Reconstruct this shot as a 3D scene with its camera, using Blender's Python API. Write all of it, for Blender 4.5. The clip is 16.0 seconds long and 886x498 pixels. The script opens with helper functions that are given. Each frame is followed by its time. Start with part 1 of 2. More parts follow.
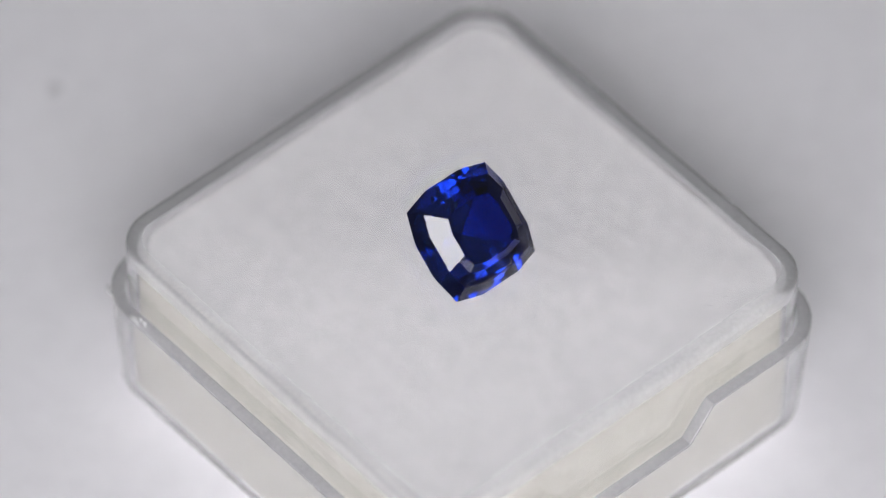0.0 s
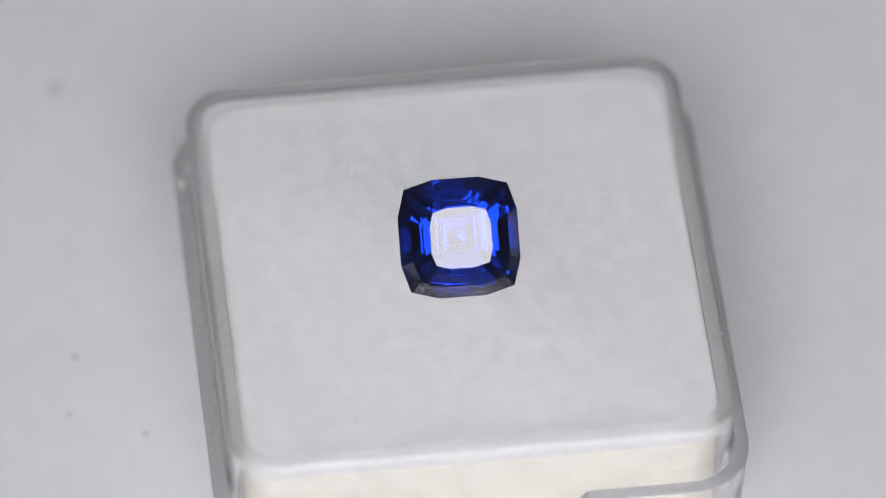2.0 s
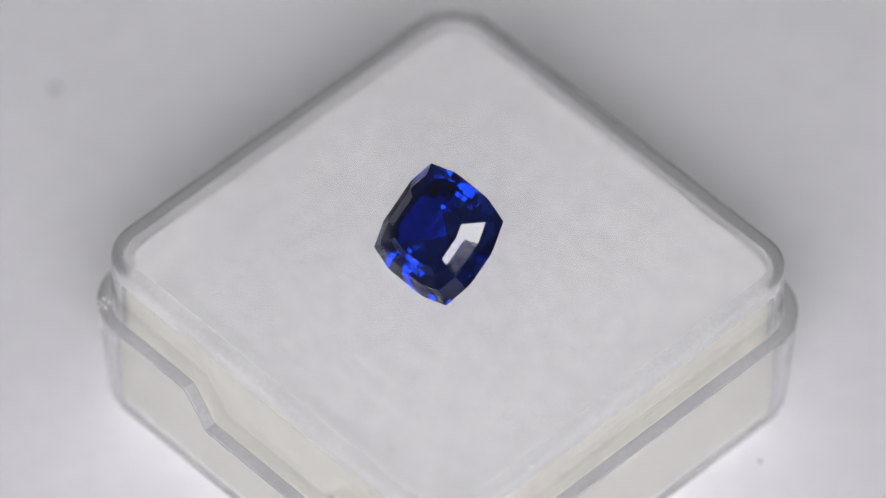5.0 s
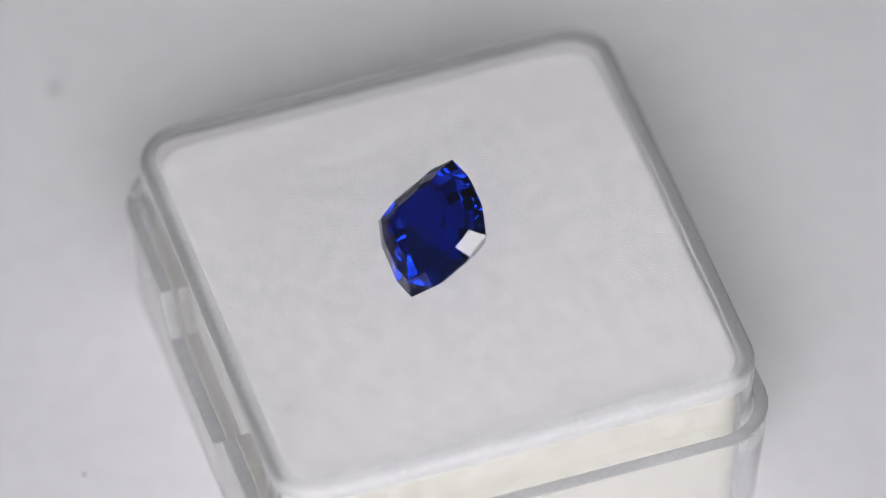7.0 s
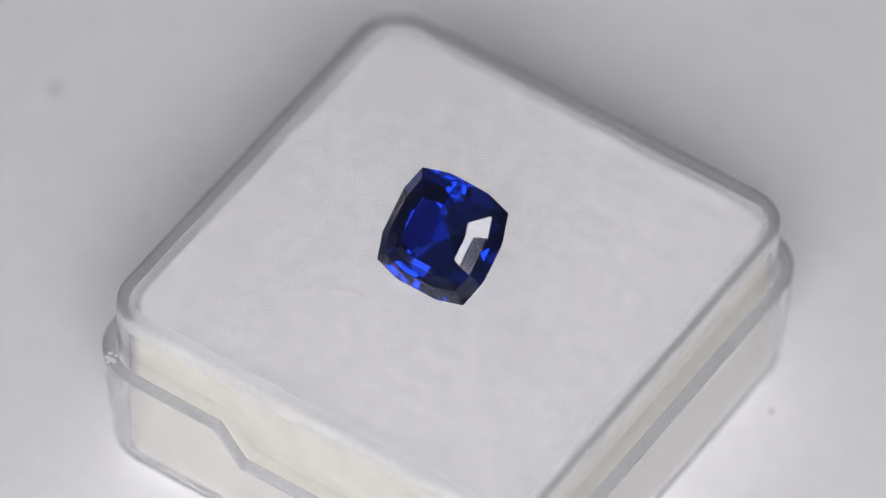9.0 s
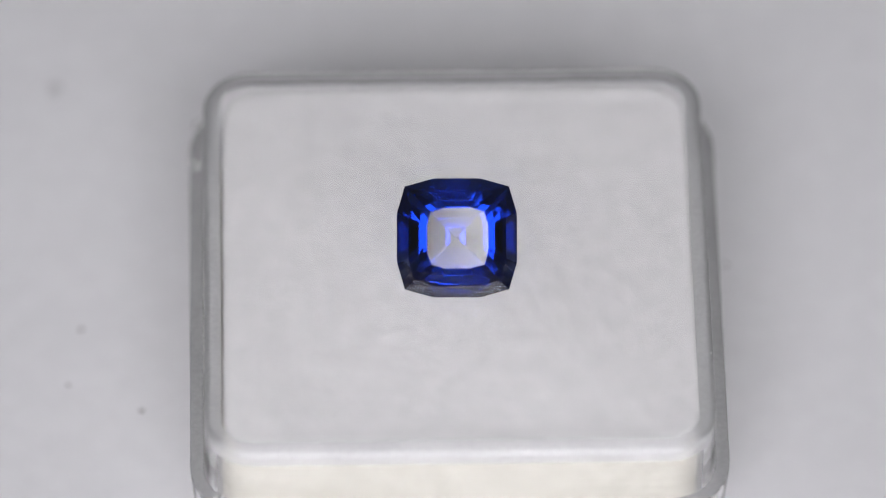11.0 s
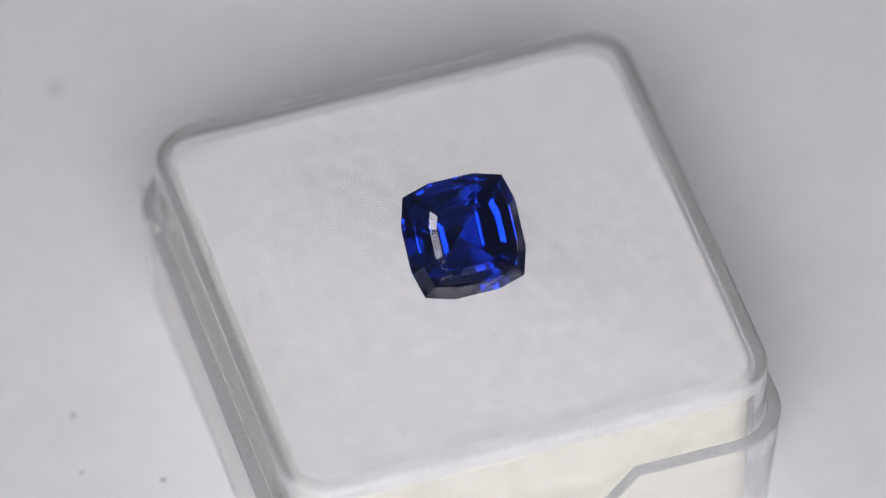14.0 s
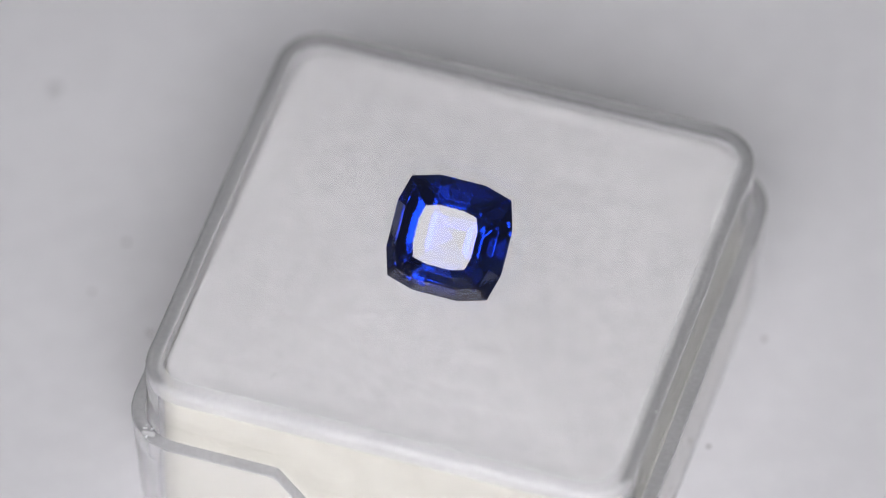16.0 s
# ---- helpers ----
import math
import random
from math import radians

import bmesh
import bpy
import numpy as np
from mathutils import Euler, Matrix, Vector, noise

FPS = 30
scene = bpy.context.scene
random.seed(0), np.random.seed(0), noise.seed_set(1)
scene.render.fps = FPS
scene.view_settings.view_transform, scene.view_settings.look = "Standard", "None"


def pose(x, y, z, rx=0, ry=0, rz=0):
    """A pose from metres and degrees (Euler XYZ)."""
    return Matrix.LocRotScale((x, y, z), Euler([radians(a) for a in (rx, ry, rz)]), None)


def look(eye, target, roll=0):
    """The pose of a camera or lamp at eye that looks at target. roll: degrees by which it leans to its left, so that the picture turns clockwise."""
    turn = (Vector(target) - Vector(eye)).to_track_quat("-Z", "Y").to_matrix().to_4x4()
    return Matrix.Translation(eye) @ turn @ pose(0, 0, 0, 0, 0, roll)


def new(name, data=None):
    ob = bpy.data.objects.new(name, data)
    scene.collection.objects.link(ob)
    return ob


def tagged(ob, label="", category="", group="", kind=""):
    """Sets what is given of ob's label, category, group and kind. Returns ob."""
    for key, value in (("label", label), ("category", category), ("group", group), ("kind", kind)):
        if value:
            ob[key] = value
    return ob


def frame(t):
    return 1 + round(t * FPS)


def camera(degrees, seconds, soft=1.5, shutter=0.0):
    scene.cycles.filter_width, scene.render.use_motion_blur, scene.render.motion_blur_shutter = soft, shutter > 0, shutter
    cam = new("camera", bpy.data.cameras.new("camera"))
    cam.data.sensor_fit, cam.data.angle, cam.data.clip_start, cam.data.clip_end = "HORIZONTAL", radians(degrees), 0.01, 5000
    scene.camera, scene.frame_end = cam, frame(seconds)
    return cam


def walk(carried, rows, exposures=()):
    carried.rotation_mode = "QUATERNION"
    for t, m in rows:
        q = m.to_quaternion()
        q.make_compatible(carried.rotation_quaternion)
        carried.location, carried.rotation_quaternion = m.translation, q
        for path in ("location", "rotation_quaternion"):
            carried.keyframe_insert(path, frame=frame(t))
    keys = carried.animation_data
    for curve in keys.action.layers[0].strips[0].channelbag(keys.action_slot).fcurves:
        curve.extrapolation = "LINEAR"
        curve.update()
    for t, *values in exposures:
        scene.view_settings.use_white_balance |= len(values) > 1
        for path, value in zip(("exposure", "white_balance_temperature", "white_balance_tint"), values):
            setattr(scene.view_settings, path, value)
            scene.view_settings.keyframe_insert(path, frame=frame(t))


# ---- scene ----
MM = 0.001
TOP = 33.47 * MM          # height of the foam's top over the table
DECK = 20.0 * MM         # height of the turntable's top over the table
TILT = 49.617            # the camera looks down by this much
REACH = 550.0 * MM

# ---- camera ----
side = Vector((1, 0, 0))
lift = Vector((0, math.sin(radians(TILT)), math.cos(radians(TILT))))
ahead = Vector((0, math.cos(radians(TILT)), -math.sin(radians(TILT))))
aim = Vector((0, 0, TOP)) - side * (0.6108 * MM) + lift * (0.0570 * MM)
eye = aim - ahead * REACH

cam = camera(5.7672, 16.0, soft=1.1)
cam.data.dof.use_dof = True
cam.data.dof.focus_distance = 547.0 * MM
cam.data.dof.aperture_fstop = 16.0
walk(cam, [(0.0, look(eye, aim, 0.472)), (16.0, look(eye, aim, 0.472))], [(0.0, 0.235), (16.0, 0.235)])

# the turntable's angle in degrees, which swings to and fro at an even pace
SWING = [(0.0, 41.6), (0.5, 34.1), (1.0, 25.2), (1.5, 16.0), (2.0, 7.0), (2.5, -1.8), (3.0, -10.5),
         (3.5, -19.2), (4.0, -27.9), (4.5, -36.8), (5.0, -45.8), (5.5, -54.8), (6.0, -63.9), (6.3, -69.6),
         (6.55, -74.3), (6.66, -75.6), (6.77, -74.7), (7.0, -70.8), (7.5, -62.1), (8.0, -52.6), (8.5, -43.2),
         (9.0, -34.1), (9.5, -25.1), (10.0, -16.2), (10.5, -7.4), (11.0, 1.5), (11.5, 10.4), (12.0, 19.6),
         (12.5, 28.4), (12.85, 35.2), (12.97, 36.6), (13.1, 35.0), (13.5, 27.7), (14.0, 18.5), (14.5, 9.5),
         (15.0, 0.8), (15.5, -8.0), (16.0, -17.2)]

# ---- light: a dim room, and a soft white panel close under and behind the lens ----
world = bpy.data.worlds.new("dim_room")
scene.world = world
world.use_nodes = True
world.node_tree.nodes["Background"].inputs["Color"].default_value = (0.9, 0.95, 1.0, 1)
world.node_tree.nodes["Background"].inputs["Strength"].default_value = 0.065
PANEL_GLOW = 7.2
PANEL_W, PANEL_UP, PANEL_DOWN, LENS_R = 246.0 * MM, 43.0 * MM, 224.0 * MM, 31.0 * MM


# ---- materials ----
def surface(name, colour, rough=0.5, metal=0.0, ior=1.5, transmission=0.0):
    m = bpy.data.materials.new(name)
    m.use_nodes = True
    b = m.node_tree.nodes["Principled BSDF"]
    b.inputs["Base Color"].default_value = (*colour, 1)
    b.inputs["Roughness"].default_value = rough
    b.inputs["Metallic"].default_value = metal
    b.inputs["IOR"].default_value = ior
    b.inputs["Transmission Weight"].default_value = transmission
    return m


def node(m, kind, **values):
    n = m.node_tree.nodes.new(kind)
    for key, value in values.items():
        n.inputs[key].default_value = value
    return n


def mottle(m, low, high, scale, detail=4.0, bump=0.0, bump_scale=None, bump_distance=0.1 * MM):
    """Two scales of noise in the colour, and a fine relief."""
    links, b = m.node_tree.links, m.node_tree.nodes["Principled BSDF"]
    at = node(m, "ShaderNodeTexCoord")
    big = node(m, "ShaderNodeTexNoise", Scale=scale, Detail=detail)
    fine = node(m, "ShaderNodeTexNoise", Scale=scale * 9, Detail=3.0)
    both = node(m, "ShaderNodeMath")
    both.operation = "ADD"
    half = node(m, "ShaderNodeMath")
    half.operation = "MULTIPLY"
    half.inputs[1].default_value = 0.5
    ramp = node(m, "ShaderNodeValToRGB")
    ramp.color_ramp.elements[0].position, ramp.color_ramp.elements[0].color = 0.41, (*low, 1)
    ramp.color_ramp.elements[1].position, ramp.color_ramp.elements[1].color = 0.60, (*high, 1)
    for n in (big, fine):
        links.new(at.outputs["Object"], n.inputs["Vector"])
    links.new(big.outputs["Fac"], both.inputs[0])
    links.new(fine.outputs["Fac"], both.inputs[1])
    links.new(both.outputs[0], half.inputs[0])
    links.new(half.outputs[0], ramp.inputs["Fac"])
    links.new(ramp.outputs["Color"], b.inputs["Base Color"])
    if bump:
        relief = node(m, "ShaderNodeTexNoise", Scale=bump_scale or scale * 9, Detail=4.0)
        lift_node = node(m, "ShaderNodeBump", Strength=bump, Distance=bump_distance)
        links.new(at.outputs["Object"], relief.inputs["Vector"])
        links.new(relief.outputs["Fac"], lift_node.inputs["Height"])
        links.new(lift_node.outputs["Normal"], b.inputs["Normal"])
    return m


SAPPHIRE = surface("blue_sapphire", (0.0018, 0.0128, 0.215), 0.0, ior=1.755, transmission=1.0)
ACRYLIC = surface("clear_acrylic", (0.965, 0.965, 0.97), 0.02, ior=1.49, transmission=0.955)
# Hazy acrylic copies whose pale body stands in for room light on the rims.
LIGHTENED_RIM = mottle(surface("lightened_rim_acrylic", (0.8, 0.8, 0.8), 0.12, ior=1.49, transmission=0.62), (0.76, 0.76, 0.775), (0.86, 0.86, 0.87), 350.0,
              bump=0.05, bump_scale=2500.0)
LIGHTENED_EDGE = mottle(surface("lightened_edge_acrylic", (0.85, 0.85, 0.85), 0.09, ior=1.49, transmission=0.62), (0.82, 0.82, 0.83), (0.9, 0.9, 0.905), 350.0,
                bump=0.04, bump_scale=2500.0)
# whitish acrylic for blobs that imitate glints
GLINT = mottle(surface("glint_acrylic", (0.85, 0.85, 0.85), 0.2, ior=1.49, transmission=0.45), (0.82, 0.82, 0.83), (0.9, 0.9, 0.905), 900.0)
PAD = mottle(surface("white_pad", (0.8, 0.8, 0.8), 0.95), (0.505, 0.501, 0.503), (0.573, 0.568, 0.570), 850.0,
             bump=0.6, bump_scale=800.0, bump_distance=0.16 * MM)
FOAM = mottle(surface("cream_foam", (0.75, 0.72, 0.62), 0.95), (0.565, 0.548, 0.48), (0.665, 0.648, 0.575), 600.0,
              bump=0.5, bump_scale=1300.0, bump_distance=0.2 * MM)
DECK_WHITE = mottle(surface("white_matt_plastic", (0.74, 0.74, 0.75), 0.55), (0.79, 0.78, 0.805), (0.825, 0.815, 0.84), 60.0,
                    bump=0.08, bump_scale=3000.0)
TABLE_GREY = mottle(surface("grey_laminate", (0.4, 0.4, 0.4), 0.5), (0.36, 0.36, 0.37), (0.44, 0.44, 0.45), 12.0)
BLACK = mottle(surface("black_plastic", (0.02, 0.02, 0.02), 0.5), (0.015, 0.015, 0.016), (0.03, 0.03, 0.031), 90.0)
DUST = mottle(surface("grey_dust", (0.35, 0.33, 0.33), 0.9), (0.40, 0.385, 0.385), (0.50, 0.485, 0.485), 3000.0)
PALE_DUST = mottle(surface("pale_dust", (0.6, 0.6, 0.6), 0.9), (0.42, 0.415, 0.42), (0.5, 0.49, 0.5), 3000.0)
LINT = mottle(surface("grey_lint", (0.25, 0.25, 0.25), 0.9), (0.12, 0.12, 0.125), (0.22, 0.22, 0.22), 3000.0)
CHIP_GLINT = mottle(surface("whitened_acrylic", (0.8, 0.8, 0.8), 0.5), (0.74, 0.74, 0.75), (0.86, 0.86, 0.87), 3000.0)
GLOW = bpy.data.materials.new("lit_diffuser")
GLOW.use_nodes = True
GLOW.node_tree.nodes["Principled BSDF"].inputs["Base Color"].default_value = (0.8, 0.8, 0.8, 1)
GLOW.node_tree.nodes["Principled BSDF"].inputs["Emission Color"].default_value = (1.0, 0.98, 1.01, 1)
GLOW.node_tree.nodes["Principled BSDF"].inputs["Emission Strength"].default_value = PANEL_GLOW


# ---- shapes ----
def part(name, bm, material, parent=None, label="", smooth=False, place=None, turn_faces=True):
    """Links a bmesh as one mesh object, under a thing or a part."""
    if turn_faces:
        bmesh.ops.recalc_face_normals(bm, faces=bm.faces)
    data = bpy.data.meshes.new(name)
    bm.to_mesh(data)
    bm.free()
    data.materials.append(material)
    if smooth:
        data.shade_smooth()
        data.set_sharp_from_angle(angle=radians(40))
    ob = new(name, data)
    if parent is not None:
        ob.parent = parent
    if place is not None:
        ob.matrix_basis = place
    if label:
        tagged(ob, label)
    return ob


def bridge(bm, rings, close_first=True, close_last=True):
    """Skins a stack of rings of equal count."""
    made = [[bm.verts.new(p) for p in ring] for ring in rings]
    n = len(made[0])
    for a, b in zip(made, made[1:]):
        for i in range(n):
            bm.faces.new((a[i], a[(i + 1) % n], b[(i + 1) % n], b[i]))
    if close_first:
        bm.faces.new(made[0])
    if close_last:
        bm.faces.new(made[-1])
    return made


def circle(r, z, n=96):
    return [Vector((r * math.cos(2 * math.pi * i / n), r * math.sin(2 * math.pi * i / n), z)) for i in range(n)]


STOPS = (-11.0, -8.5, -6.4, -6.3, -4.4, -4.3, -2.0, 0.0, 2.0, 4.3, 4.4, 6.3, 6.4, 8.5, 11.0)


def rounded(half, radius, z, cx=0.0, cy=0.0, steps=7):
    """A square ring with round corners, with points along its sides for the finger recess. Millimetres."""
    corner = half - radius
    ring = []
    for k in range(4):
        turn = Matrix.Rotation(k * math.pi / 2, 2)
        for s in STOPS:                       # along the side at y = -half, from -x to +x
            ring.append(turn @ Vector((s, -half)))
        for j in range(steps + 1):
            a = -math.pi / 2 + j / steps * math.pi / 2
            ring.append(turn @ Vector((corner + radius * math.cos(a), -corner + radius * math.sin(a))))
    return [Vector(((p.x + cx) * MM, (p.y + cy) * MM, z * MM)) for p in ring]


def tray(half, wall, radius, bottom, top, floor, recess=0.0, taper=0.0, turned=False, soft=1.0, fillet=0.8):
    """A clear open box with round corners and rims, as one closed shell; recess: how far the rim drops in the middle of the side at -y; turned: upside down; soft: size of the foot's rounding; fillet: that of the inner corner."""
    cx, cy = BOX_X, BOX_Y

    def rim(z, h):
        ring = rounded(h, max(radius - (half - h), 0.6), z, cx, cy)
        if recess:
            for p in ring:
                x = abs(p.x / MM - cx)
                if p.y / MM - cy < -half * 0.9 and x < 6.3:
                    p.z -= recess * MM * min(1.0, (6.3 - x) / 1.9)
        return ring

    def flat(z, h):
        return rounded(h, max(radius - (half - h), 0.6), z, cx, cy)

    r = 0.1
    foot = half - taper
    rings = [flat(bottom, foot - wall - 0.36), flat(bottom, foot - 1.6 * soft), flat(bottom, foot - 1.25 * soft), flat(bottom, foot - 1.0 * soft), flat(bottom + 0.08 * soft, foot - 0.62 * soft), flat(bottom + 0.29 * soft, foot - 0.29 * soft),
             flat(bottom + 0.62 * soft, foot - 0.08 * soft), flat(bottom + 1.0 * soft, foot), flat(bottom + 1.15 * soft, foot), flat(bottom + 1.15 * soft + 0.6, foot + 0.6 * taper / (top - bottom))]
    rings += [rim(top - r - 0.15, half), rim(top - r, half), rim(top - r * 0.55, half - r * 0.12), rim(top - r * 0.2, half - r * 0.4), rim(top, half - r)]
    rings += [rim(top, half - wall + r), rim(top - r * 0.2, half - wall + r * 0.4), rim(top - r * 0.55, half - wall + r * 0.12), rim(top - r, half - wall), rim(top - r - 0.15, half - wall)]
    rings += [flat(bottom + floor + fillet + 0.1, foot - wall), flat(bottom + floor + fillet, foot - wall), flat(bottom + floor + fillet * 0.3, foot - wall - fillet * 0.3), flat(bottom + floor, foot - wall - fillet)]
    if turned:
        for ring in rings:
            for p in ring:
                p.z = (bottom + top) * MM - p.z
    bm = bmesh.new()
    bridge(bm, rings)
    return bm


BOX_X, BOX_Y = 0.2, -0.6
PAD_X, PAD_Y = 0.3, -0.55          # the pad lies a little off the cover's middle


# ---- the table and the turntable ----
def build_table():
    bm = bmesh.new()
    rings = []
    for h, z in ((1500, -40), (1500, -2), (1498, 0)):
        rings.append([Vector((x * h * MM, y * h * MM, z * MM)) for x, y in ((-1, -1), (1, -1), (1, 1), (-1, 1))])
    bridge(bm, rings)
    tagged(part("ground", bm, TABLE_GREY), "plain grey laminate tabletop under the turntable", "table", kind="structure")


def build_turntable():
    thing = new("turntable")
    bm = bmesh.new()
    bridge(bm, [circle(118 * MM, 6 * MM), circle(119.5 * MM, 7 * MM), circle(120 * MM, 9 * MM), circle(120 * MM, 18.5 * MM),
                circle(119.5 * MM, 19.6 * MM), circle(118.5 * MM, DECK)])
    part("deck", bm, DECK_WHITE, thing)
    bm = bmesh.new()
    bridge(bm, [circle(95 * MM, 0), circle(96 * MM, 1 * MM), circle(96 * MM, 5 * MM), circle(95 * MM, 6 * MM)])
    part("base_ring", bm, BLACK, thing, "black base ring")
    rng = random.Random(4)
    specks = [(-23.6, 5.1, 0.17), (-19.7, -1.7, 0.17), (-24.4, 0.5, 0.14), (17.0, 0.3, 0.14), (17.9, 9.9, 0.15), (-0.6, -24.3, 0.13)]
    for x, y, r in specks:
        part("dust_speck", blob(r, rng), DUST, thing, place=pose(x * MM, y * MM, DECK + r * 0.25 * MM, 0, 0, rng.uniform(0, 360)))
    tagged(thing, "white matt turntable with a few dust specks, slowly turning", "turntable")
    return thing


DUST_AT = (-26.15 * MM, 25.0 * MM, DECK + 0.03 * MM)


def build_sensor_dust():
    """Sensor dust, imitated by a pale ring that stays while the deck turns under it."""
    thing = new("sensor_dust_ring")
    thing.location = DUST_AT
    rng = random.Random(21)
    bm = bmesh.new()
    n, ring_r = 40, 0.46 * MM
    rings = []
    for i in range(n):
        a = 2 * math.pi * i / n
        r = 0.035 * MM * rng.uniform(0.7, 1.3)
        out = Vector((math.cos(a), math.sin(a) * 1.3, 0))
        rings.append([out * ring_r + out * r * math.cos(b) + Vector((0, 0, r * math.sin(b))) for b in (0, math.pi / 2, math.pi, 1.5 * math.pi)])
    made = [[bm.verts.new(p) for p in ring] for ring in rings]
    for i in range(n):
        for j in range(4):
            bm.faces.new((made[i][j], made[i][(j + 1) % 4], made[(i + 1) % n][(j + 1) % 4], made[(i + 1) % n][j]))
    part("rim", bm, PALE_DUST, thing)
    part("grain", blob(0.17, rng), LINT, thing, "darker middle of the sensor dust spot")
    tagged(thing, "sensor dust spot with a darker middle, imitated by a pale round ring on the white turntable", "dust")


def blob(r, rng):
    """A small uneven crumb, flatter than wide. Millimetres."""
    bm = bmesh.new()
    bmesh.ops.create_icosphere(bm, subdivisions=2, radius=r * MM)
    for v in bm.verts:
        v.co *= 1 + rng.uniform(-0.25, 0.25)
        v.co.z *= 0.45
        v.co.x *= 1.15
    return bm


def fibre(length, rng, thick=0.024):
    """A short bent thread lying flat. Millimetres."""
    bm = bmesh.new()
    n, bend = 7, rng.uniform(-1.2, 1.2)
    rings, p, a = [], Vector((0, 0, 0)), 0.0
    for i in range(n + 1):
        q = Vector((-math.sin(a), math.cos(a), 0))
        r = thick * MM * (0.5 if i in (0, n) else 1.0)
        rings.append([p + q * r, p + Vector((0, 0, r)), p - q * r, p - Vector((0, 0, r))])
        a += bend / n + rng.uniform(-0.3, 0.3)
        p = p + Vector((math.cos(a), math.sin(a), 0)) * (length / n * MM)
    bridge(bm, rings)
    return bm


# ---- the gem box ----
PUCKERS = ((-3.6, -6.3, 0.8, 0.35, 20, 0.12), (-2.3, -6.9, 0.5, 0.3, -30, 0.1), (-6.2, -4.4, 0.9, 0.45, 35, 0.1), (4.2, -7.0, 0.9, 0.5, 5, 0.07),
           (-7.5, -9.0, 1.6, 0.8, -25, 0.05), (6.5, 6.0, 1.8, 0.8, 15, 0.04), (-8.0, 5.0, 1.6, 0.9, 60, 0.04))


def pad_height(x, y):
    """The pad's gentle unevenness in millimetres: soft lumps, and a few puckers."""
    z = 0.045 * noise.noise((x * 0.28, y * 0.28, 3.1)) + 0.05 * noise.noise((x * 0.9, y * 0.9, 7.7)) + 0.03 * noise.noise((x * 2.3, y * 2.3, 1.9))
    for px, py, a, b, turn, high in PUCKERS:
        c, s = math.cos(radians(turn)), math.sin(radians(turn))
        u, v = ((x - px) * c + (y - py) * s) / a, (-(x - px) * s + (y - py) * c) / b
        z += 2.4 * high * math.exp(-u * u - v * v)
    return z - 0.08


def build_box():
    thing = new("gem_box")
    thing.location = (0, 0, DECK)
    base = (DECK - TOP) / MM                  # the deck, below the foam's top
    up = Matrix.Translation((0, 0, TOP - DECK))
    lid = part("base", tray(16.72, 0.85, 3.8, base + 0.05, -4.49, 0.55, recess=2.4, taper=0.5), ACRYLIC, thing, "clear acrylic base with a finger recess in its rim", smooth=True, place=up)
    cup = part("cover", tray(15.78, 0.7, 3.0, base + 0.75, 0.0, 0.85, turned=True, soft=0.4, fillet=0.12), ACRYLIC, thing, "clear acrylic cover with rounded edges, turned upside down", smooth=True, place=up)
    cup.data.materials.append(LIGHTENED_EDGE)     # its round top edge is hazier, paled in place of missing light
    n = len(rounded(15.78, 3.0, 0))
    for face in cup.data.polygons[0:9 * n]:
        face.material_index = 1
    lid.data.materials.append(LIGHTENED_RIM)
    n = len(rounded(16.72, 3.8, 0))
    for face in lid.data.polygons[11 * n:18 * n]:      # its rim too
        face.material_index = 1
    lid.visible_shadow = False            # clear plastic: it lets the light through to the foam
    cup.visible_shadow = False
    bm = bmesh.new()
    h = 14.72
    bridge(bm, [rounded(h - 0.1, 2.0, base + 0.8, BOX_X, BOX_Y), rounded(h, 2.05, base + 1.0, BOX_X, BOX_Y), rounded(h, 2.05, -1.9, BOX_X, BOX_Y), rounded(h - 0.12, 2.0, -1.78, BOX_X, BOX_Y)])
    part("foam_block", bm, FOAM, thing, "cream foam filling", smooth=True, place=up)
    bm = bmesh.new()
    rings = [rounded(h - 0.14, 2.25, -1.77, PAD_X, PAD_Y), rounded(h, 2.35, -1.68, PAD_X, PAD_Y), rounded(h, 2.35, -1.2, PAD_X, PAD_Y), rounded(h - 0.04, 2.3, -1.07, PAD_X, PAD_Y),
             rounded(h - 0.12, 2.25, -0.99, PAD_X, PAD_Y), rounded(h - 0.3, 2.2, -0.95, PAD_X, PAD_Y)]
    for k in range(64):
        size = (h - 0.45) * (1 - k / 64)
        ring = rounded(size, 2.0, 0.0, PAD_X, PAD_Y) if size > 13.2 else [
            Vector((PAD_X * MM + (p.x - PAD_X * MM) * size / 13.3, PAD_Y * MM + (p.y - PAD_Y * MM) * size / 13.3, 0)) for p in rounded(13.3, 2.0, 0.0, PAD_X, PAD_Y)]
        for p in ring:
            p.z = (-0.93 + 0.75 * pad_height(p.x / MM, p.y / MM) * min(1.0, k / 4)) * MM
        rings.append(ring)
    for ring in rings:                        # a roughly cut edge
        for p in ring:
            x, y = p.x / MM, p.y / MM
            fray = 1 + 0.002 * noise.noise((x * 1.3, y * 1.3, 0.4)) + 0.003 * noise.noise((x * 4.0, y * 4.0, 2.0)) + 0.002 * noise.noise((x * 11.0, y * 11.0, 5.0))
            p.x, p.y = p.x * fray, p.y * fray
    bridge(bm, rings)
    part("foam_cover", bm, PAD, thing, "soft white top pad", smooth=True, place=up)
    rng = random.Random(9)
    lint = [(-10.8, -13.1, 0.55), (7.2, -4.6, 0.3), (0.15, -7.55, 0.3), (-12.93, -4.4, 0.3), (8.55, -13.65, 0.9), (10.1, -14.0, 0.35),
            (-8.66, -10.33, 0.3), (-7.35, -12.9, 0.6), (8.9, -0.85, 0.25), (8.64, -3.0, 0.18), (-5.9, -7.55, 0.2), (-12.98, 3.14, 0.22)]
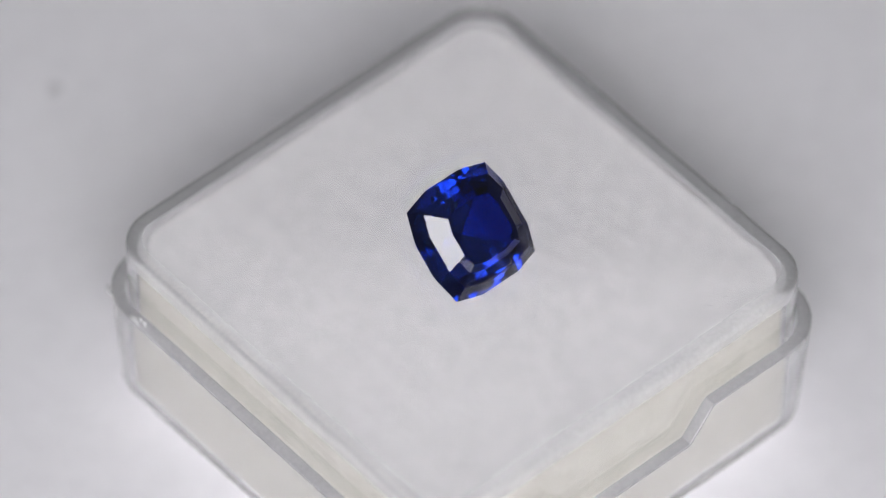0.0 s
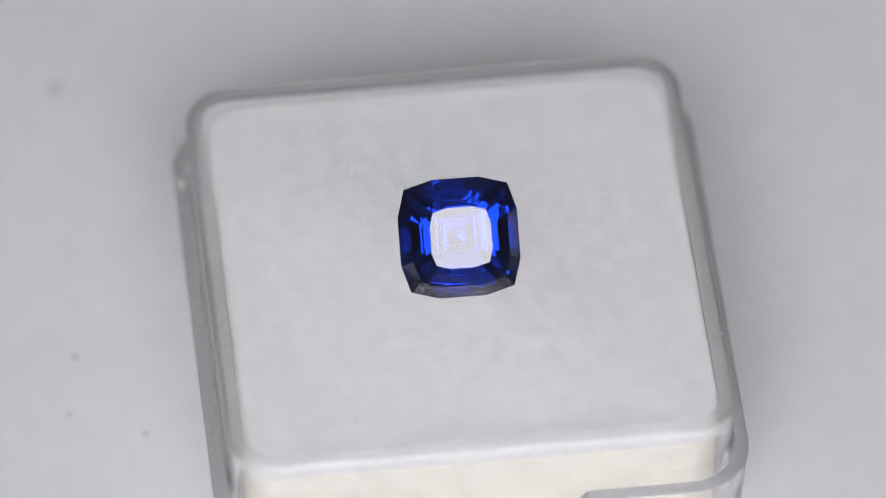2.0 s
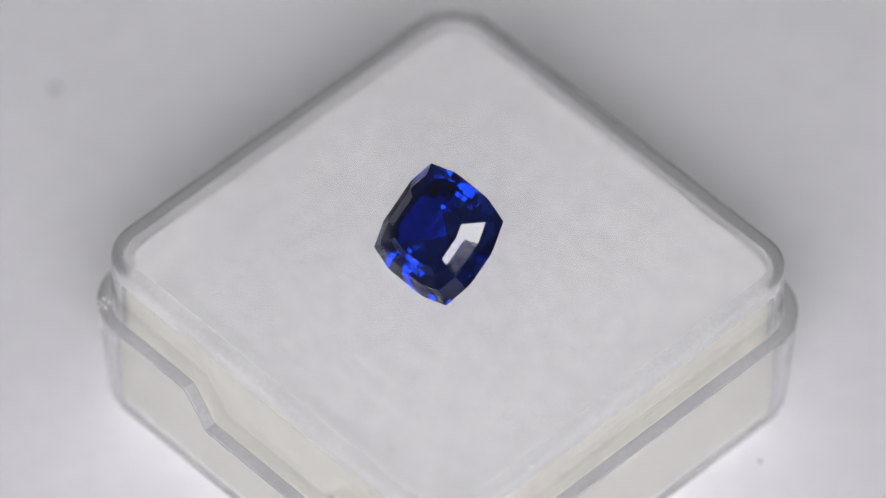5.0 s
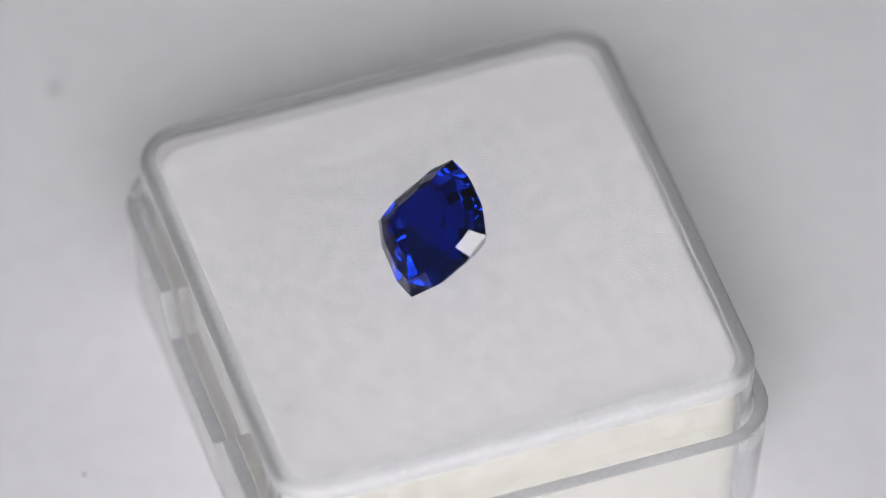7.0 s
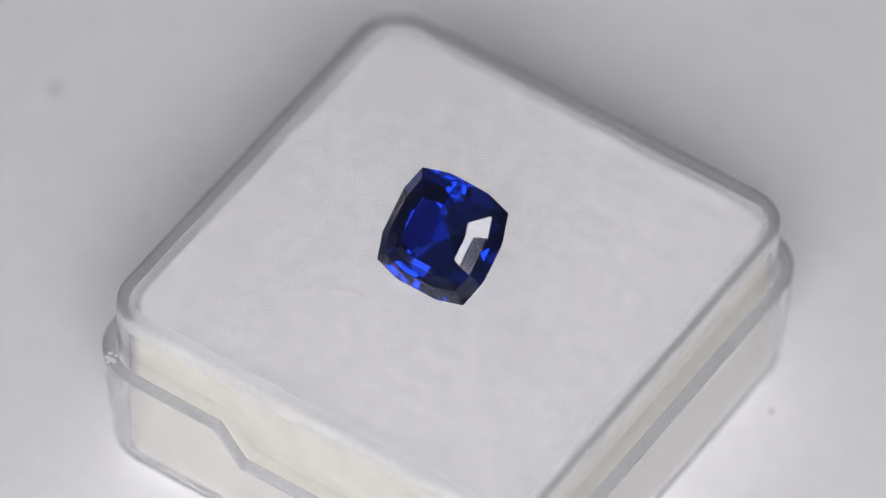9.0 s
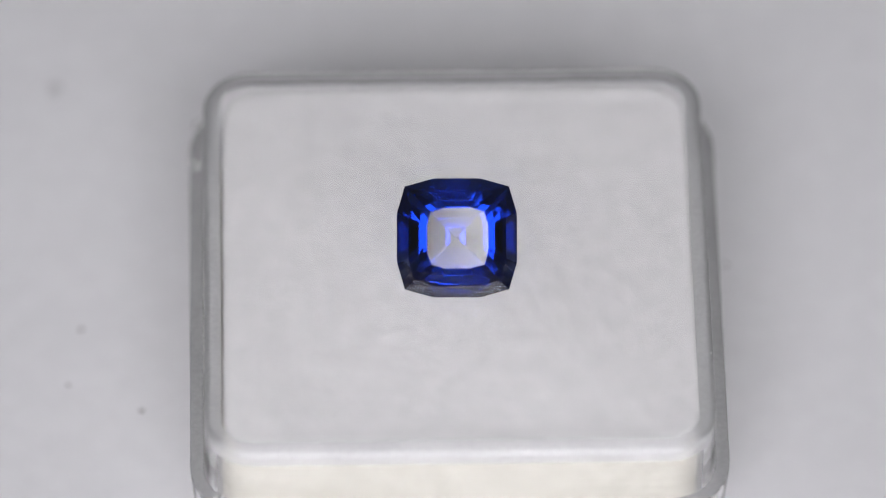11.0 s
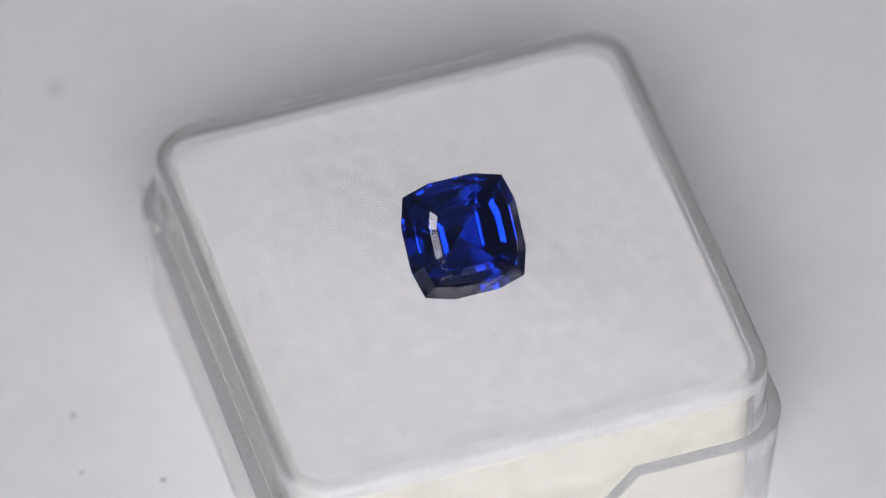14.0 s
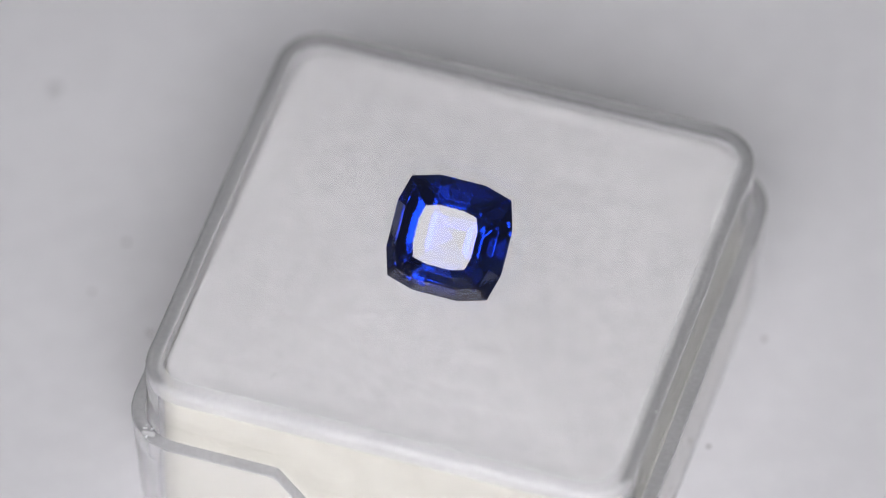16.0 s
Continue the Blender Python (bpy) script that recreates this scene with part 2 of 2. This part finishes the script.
    for x, y, size in lint:
        part("lint", fibre(size, rng), LINT, thing, place=up @ pose(x * MM, y * MM, 0.027 * MM, 0, 0, rng.uniform(0, 360)))
    # chips and nicks on the plastic's edges; the spot at y 11.4 imitates a glint
    for owner, spots in ((cup, ((15.45, -8.7, -0.1), (15.45, 2.4, -0.1), (-15.15, -7.0, -0.1))), (lid, ((-15.0, -15.95, -4.52), (-14.5, -16.3, -4.52), (-16.1, 11.4, -4.5)))):
        for x, y, z in spots:
            big = 2.0 if y > 11 or y < -15 else 1.0
            for k in range(5):
                where = (x + rng.gauss(0, 0.12), y + rng.gauss(0, 0.28), z)
                part("chip_glint", blob(big * rng.uniform(0.03, 0.06), rng), CHIP_GLINT, owner, "whitened crumb for chips and a glint", place=pose(*(v * MM for v in where), 0, 0, rng.uniform(0, 360)))
    # small pale blobs added on the base's rim to imitate corner glints
    for x, y, z, turn in ((-14.5, -16.5, -4.3, 0), (-16.45, 11.5, -4.3, 90), (-16.1, 14.4, -4.3, 70)):
        bm = blob(0.3, rng)
        bm.transform(Matrix.Diagonal((1.3, 0.55, 1.6, 1)))
        part("glint_blob", bm, GLINT, lid, "small whitened blob standing in for a glint", smooth=True, place=pose(x * MM, y * MM, z * MM, 0, 0, turn))
    tagged(thing, "square clear acrylic gem box with white foam pad", "gem box")
    return thing


# ---- the stone ----
GIRDLE = ((3.26, 3.22), (1.55, 3.70), (-1.55, 3.70), (-3.26, 3.22), (-3.74, 1.58), (-3.74, -1.58),
          (-3.26, -3.22), (-1.55, -3.70), (1.55, -3.70), (3.26, -3.22), (3.74, -1.58), (3.74, 1.58))
STONE_AT = (0.21, -1.44, 2.85)
STONE_TILT = 40.7


CROWN = ((0.51, 1.461), (0.621, 1.263), (0.812, 0.778), (1.0, 0.0))          # scale of each step's outline, its height
PAVILION = ((0.835, 52.417), (0.756, 44.92), (0.445, 47.265), (0.0, 37.581))          # scale at each step's foot, its slope in degrees
CORNER = (7.977, 5.769, 7.906)          # how much steeper the corner facets of the first steps are


def stone_planes():
    """The facets as planes (a point, an outward normal), cut tier by tier. Millimetres."""
    sides = []
    for i, p in enumerate(GIRDLE):
        q = GIRDLE[(i + 1) % len(GIRDLE)]
        n = Vector((q[1] - p[1], p[0] - q[0], 0)).normalized()
        if n.dot(Vector((*p, 0))) < 0:
            n = -n
        sides.append((n, n.dot(Vector((*p, 0))), i % 3 == 1))
    cuts = [(Vector((0, 0, CROWN[0][1])), Vector((0, 0, 1)))]
    for (s0, z0), (s1, z1) in zip(CROWN, CROWN[1:]):
        for n, far, main in sides:
            slope = (z0 - z1) / (far * (s1 - s0))
            cuts.append((n * far * s1 + Vector((0, 0, z1)), (n * slope + Vector((0, 0, 1))).normalized()))
    cuts += [(n * far, n) for n, far, main in sides]
    s0, z0 = 1.0, -0.16
    for tier, (s1, angle) in enumerate(PAVILION):
        z1 = z0 - (s0 - s1) * 3.72 * math.tan(radians(angle))
        for n, far, main in sides:
            if main or tier < len(CORNER):
                slope = (z0 - z1) / (far * (s0 - s1))
                if not main:
                    slope = math.tan(math.atan(slope) + radians(CORNER[tier]))
                cuts.append((n * far * s0 + Vector((0, 0, z0)), (n * slope - Vector((0, 0, 1))).normalized()))
        s0, z0 = s1, z1
    return cuts


def build_stone():
    bm = bmesh.new()
    bmesh.ops.create_cube(bm, size=14.0)
    for point, normal in stone_planes():
        geom = bm.verts[:] + bm.edges[:] + bm.faces[:]
        cut = bmesh.ops.bisect_plane(bm, geom=geom, dist=1e-5, plane_co=point, plane_no=normal, clear_outer=True)
        edges = [g for g in cut["geom_cut"] if isinstance(g, bmesh.types.BMEdge) and g.is_valid and g.is_boundary]
        if len(edges) > 2:
            bmesh.ops.contextual_create(bm, geom=edges)
    bmesh.ops.remove_doubles(bm, verts=bm.verts, dist=1e-4)
    bm.transform(Matrix.Scale(MM, 4))
    bm.transform(Matrix.Translation(Vector(STONE_AT) * MM) @ pose(0, 0, 0, 0, 0, 0.9) @ pose(0, 0, 0, STONE_TILT) @ pose(0, 0, 0, 0, 0, -1.2))
    thing = new("sapphire")
    thing.location = (0, 0, TOP)
    bmesh.ops.recalc_face_normals(bm, faces=bm.faces)
    axis = (pose(0, 0, 0, 0, 0, 0.9) @ pose(0, 0, 0, STONE_TILT)).to_3x3() @ Vector((0, 0, 1))
    bands = (("table_facet", 0.999, 2.0, "flat polished table facet"), ("crown", 0.05, 0.999, "stepped crown facets"),
             ("girdle", -0.05, 0.05, "thin girdle"), ("pavilion", -2.0, -0.05, "stepped pavilion facets"))
    for name, low, high, label in bands:      # the stone's parts, by how steeply their facets lean from its axis
        piece = bm.copy()
        bmesh.ops.delete(piece, geom=[face for face in piece.faces if not low < face.normal.dot(axis) <= high], context="FACES")
        ob = part(name, piece, SAPPHIRE, thing, label, turn_faces=False)
        ob.visible_shadow = False         # clear stone: it lets the light through to the pad
    bm.free()
    tagged(thing, "deep blue faceted cushion step-cut sapphire lying on the white pad", "gemstone")
    return thing


# ---- the lit panel under the lens, and the lens itself, which the stone mirrors ----
def build_panel():
    thing = new("light_panel")
    thing.matrix_basis = look(eye - ahead * (14 * MM), aim, 0) @ pose(0, 0, 0, 0, 0, -5)

    def plate(w, up, down, z, r=6 * MM, n=5):
        ring = []
        for cx, cy, a0 in ((w - r, up - r, 0), (-w + r, up - r, 90), (-w + r, -down + r, 180), (w - r, -down + r, 270)):
            for k in range(n + 1):
                a = radians(a0 + 90 * k / n)
                ring.append(Vector((cx + r * math.cos(a), cy + r * math.sin(a), z)))
        return ring

    bm = bmesh.new()
    bridge(bm, [plate(PANEL_W, PANEL_UP, PANEL_DOWN, 0), plate(PANEL_W, PANEL_UP, PANEL_DOWN, 2 * MM)])
    part("diffuser", bm, GLOW, thing, "evenly lit white diffuser")
    bm = bmesh.new()
    w, up, down = PANEL_W + 4 * MM, PANEL_UP + 4 * MM, PANEL_DOWN + 4 * MM
    bridge(bm, [plate(w - 3 * MM, up - 3 * MM, down - 3 * MM, 24 * MM), plate(w, up, down, 20 * MM), plate(w, up, down, 2.5 * MM)])
    part("housing", bm, BLACK, thing, "black housing behind the diffuser")
    back = thing.matrix_basis.inverted()
    for x in (-1, 1):
        top = thing.matrix_basis @ Vector((x * (PANEL_W - 40 * MM), -120 * MM, 22 * MM))
        bm = bmesh.new()
        bridge(bm, [[q + Vector((top.x, top.y, z)) for q in circle(r, 0, 20)] for r, z in ((30 * MM, 0), (30 * MM, 5 * MM), (9 * MM, 8 * MM), (9 * MM, top.z))])
        bm.transform(back)
        part("stand_post", bm, BLACK, thing, "black stand post on the table")
    tagged(thing, "wide white LED light panel on two black posts", "light panel")


def build_lens():
    thing = new("macro_lens")
    thing.matrix_basis = look(eye - ahead * (3 * MM), aim, 0)
    bm = bmesh.new()
    rings = [circle(r, z * MM, 48) for r, z in ((12 * MM, 3), (14 * MM, 2), (LENS_R - 3 * MM, 1.5), (LENS_R - 2 * MM, 0), (LENS_R, 0.5), (LENS_R, 9.5),
                                                (LENS_R - 2 * MM, 10))]
    bridge(bm, rings)
    part("barrel", bm, BLACK, thing, "black lens barrel front", smooth=True)
    tagged(thing, "black camera lens front held before the light panel", "camera lens")


build_table()
turntable = build_turntable()
build_sensor_dust()
gem_box = build_box()
stone = build_stone()
build_panel()
build_lens()


def motions():
    for thing in (turntable, gem_box, stone):
        at = thing.location.copy()
        walk(thing, [(t, pose(at.x, at.y, at.z, 0, 0, a)) for t, a in SWING])


motions()
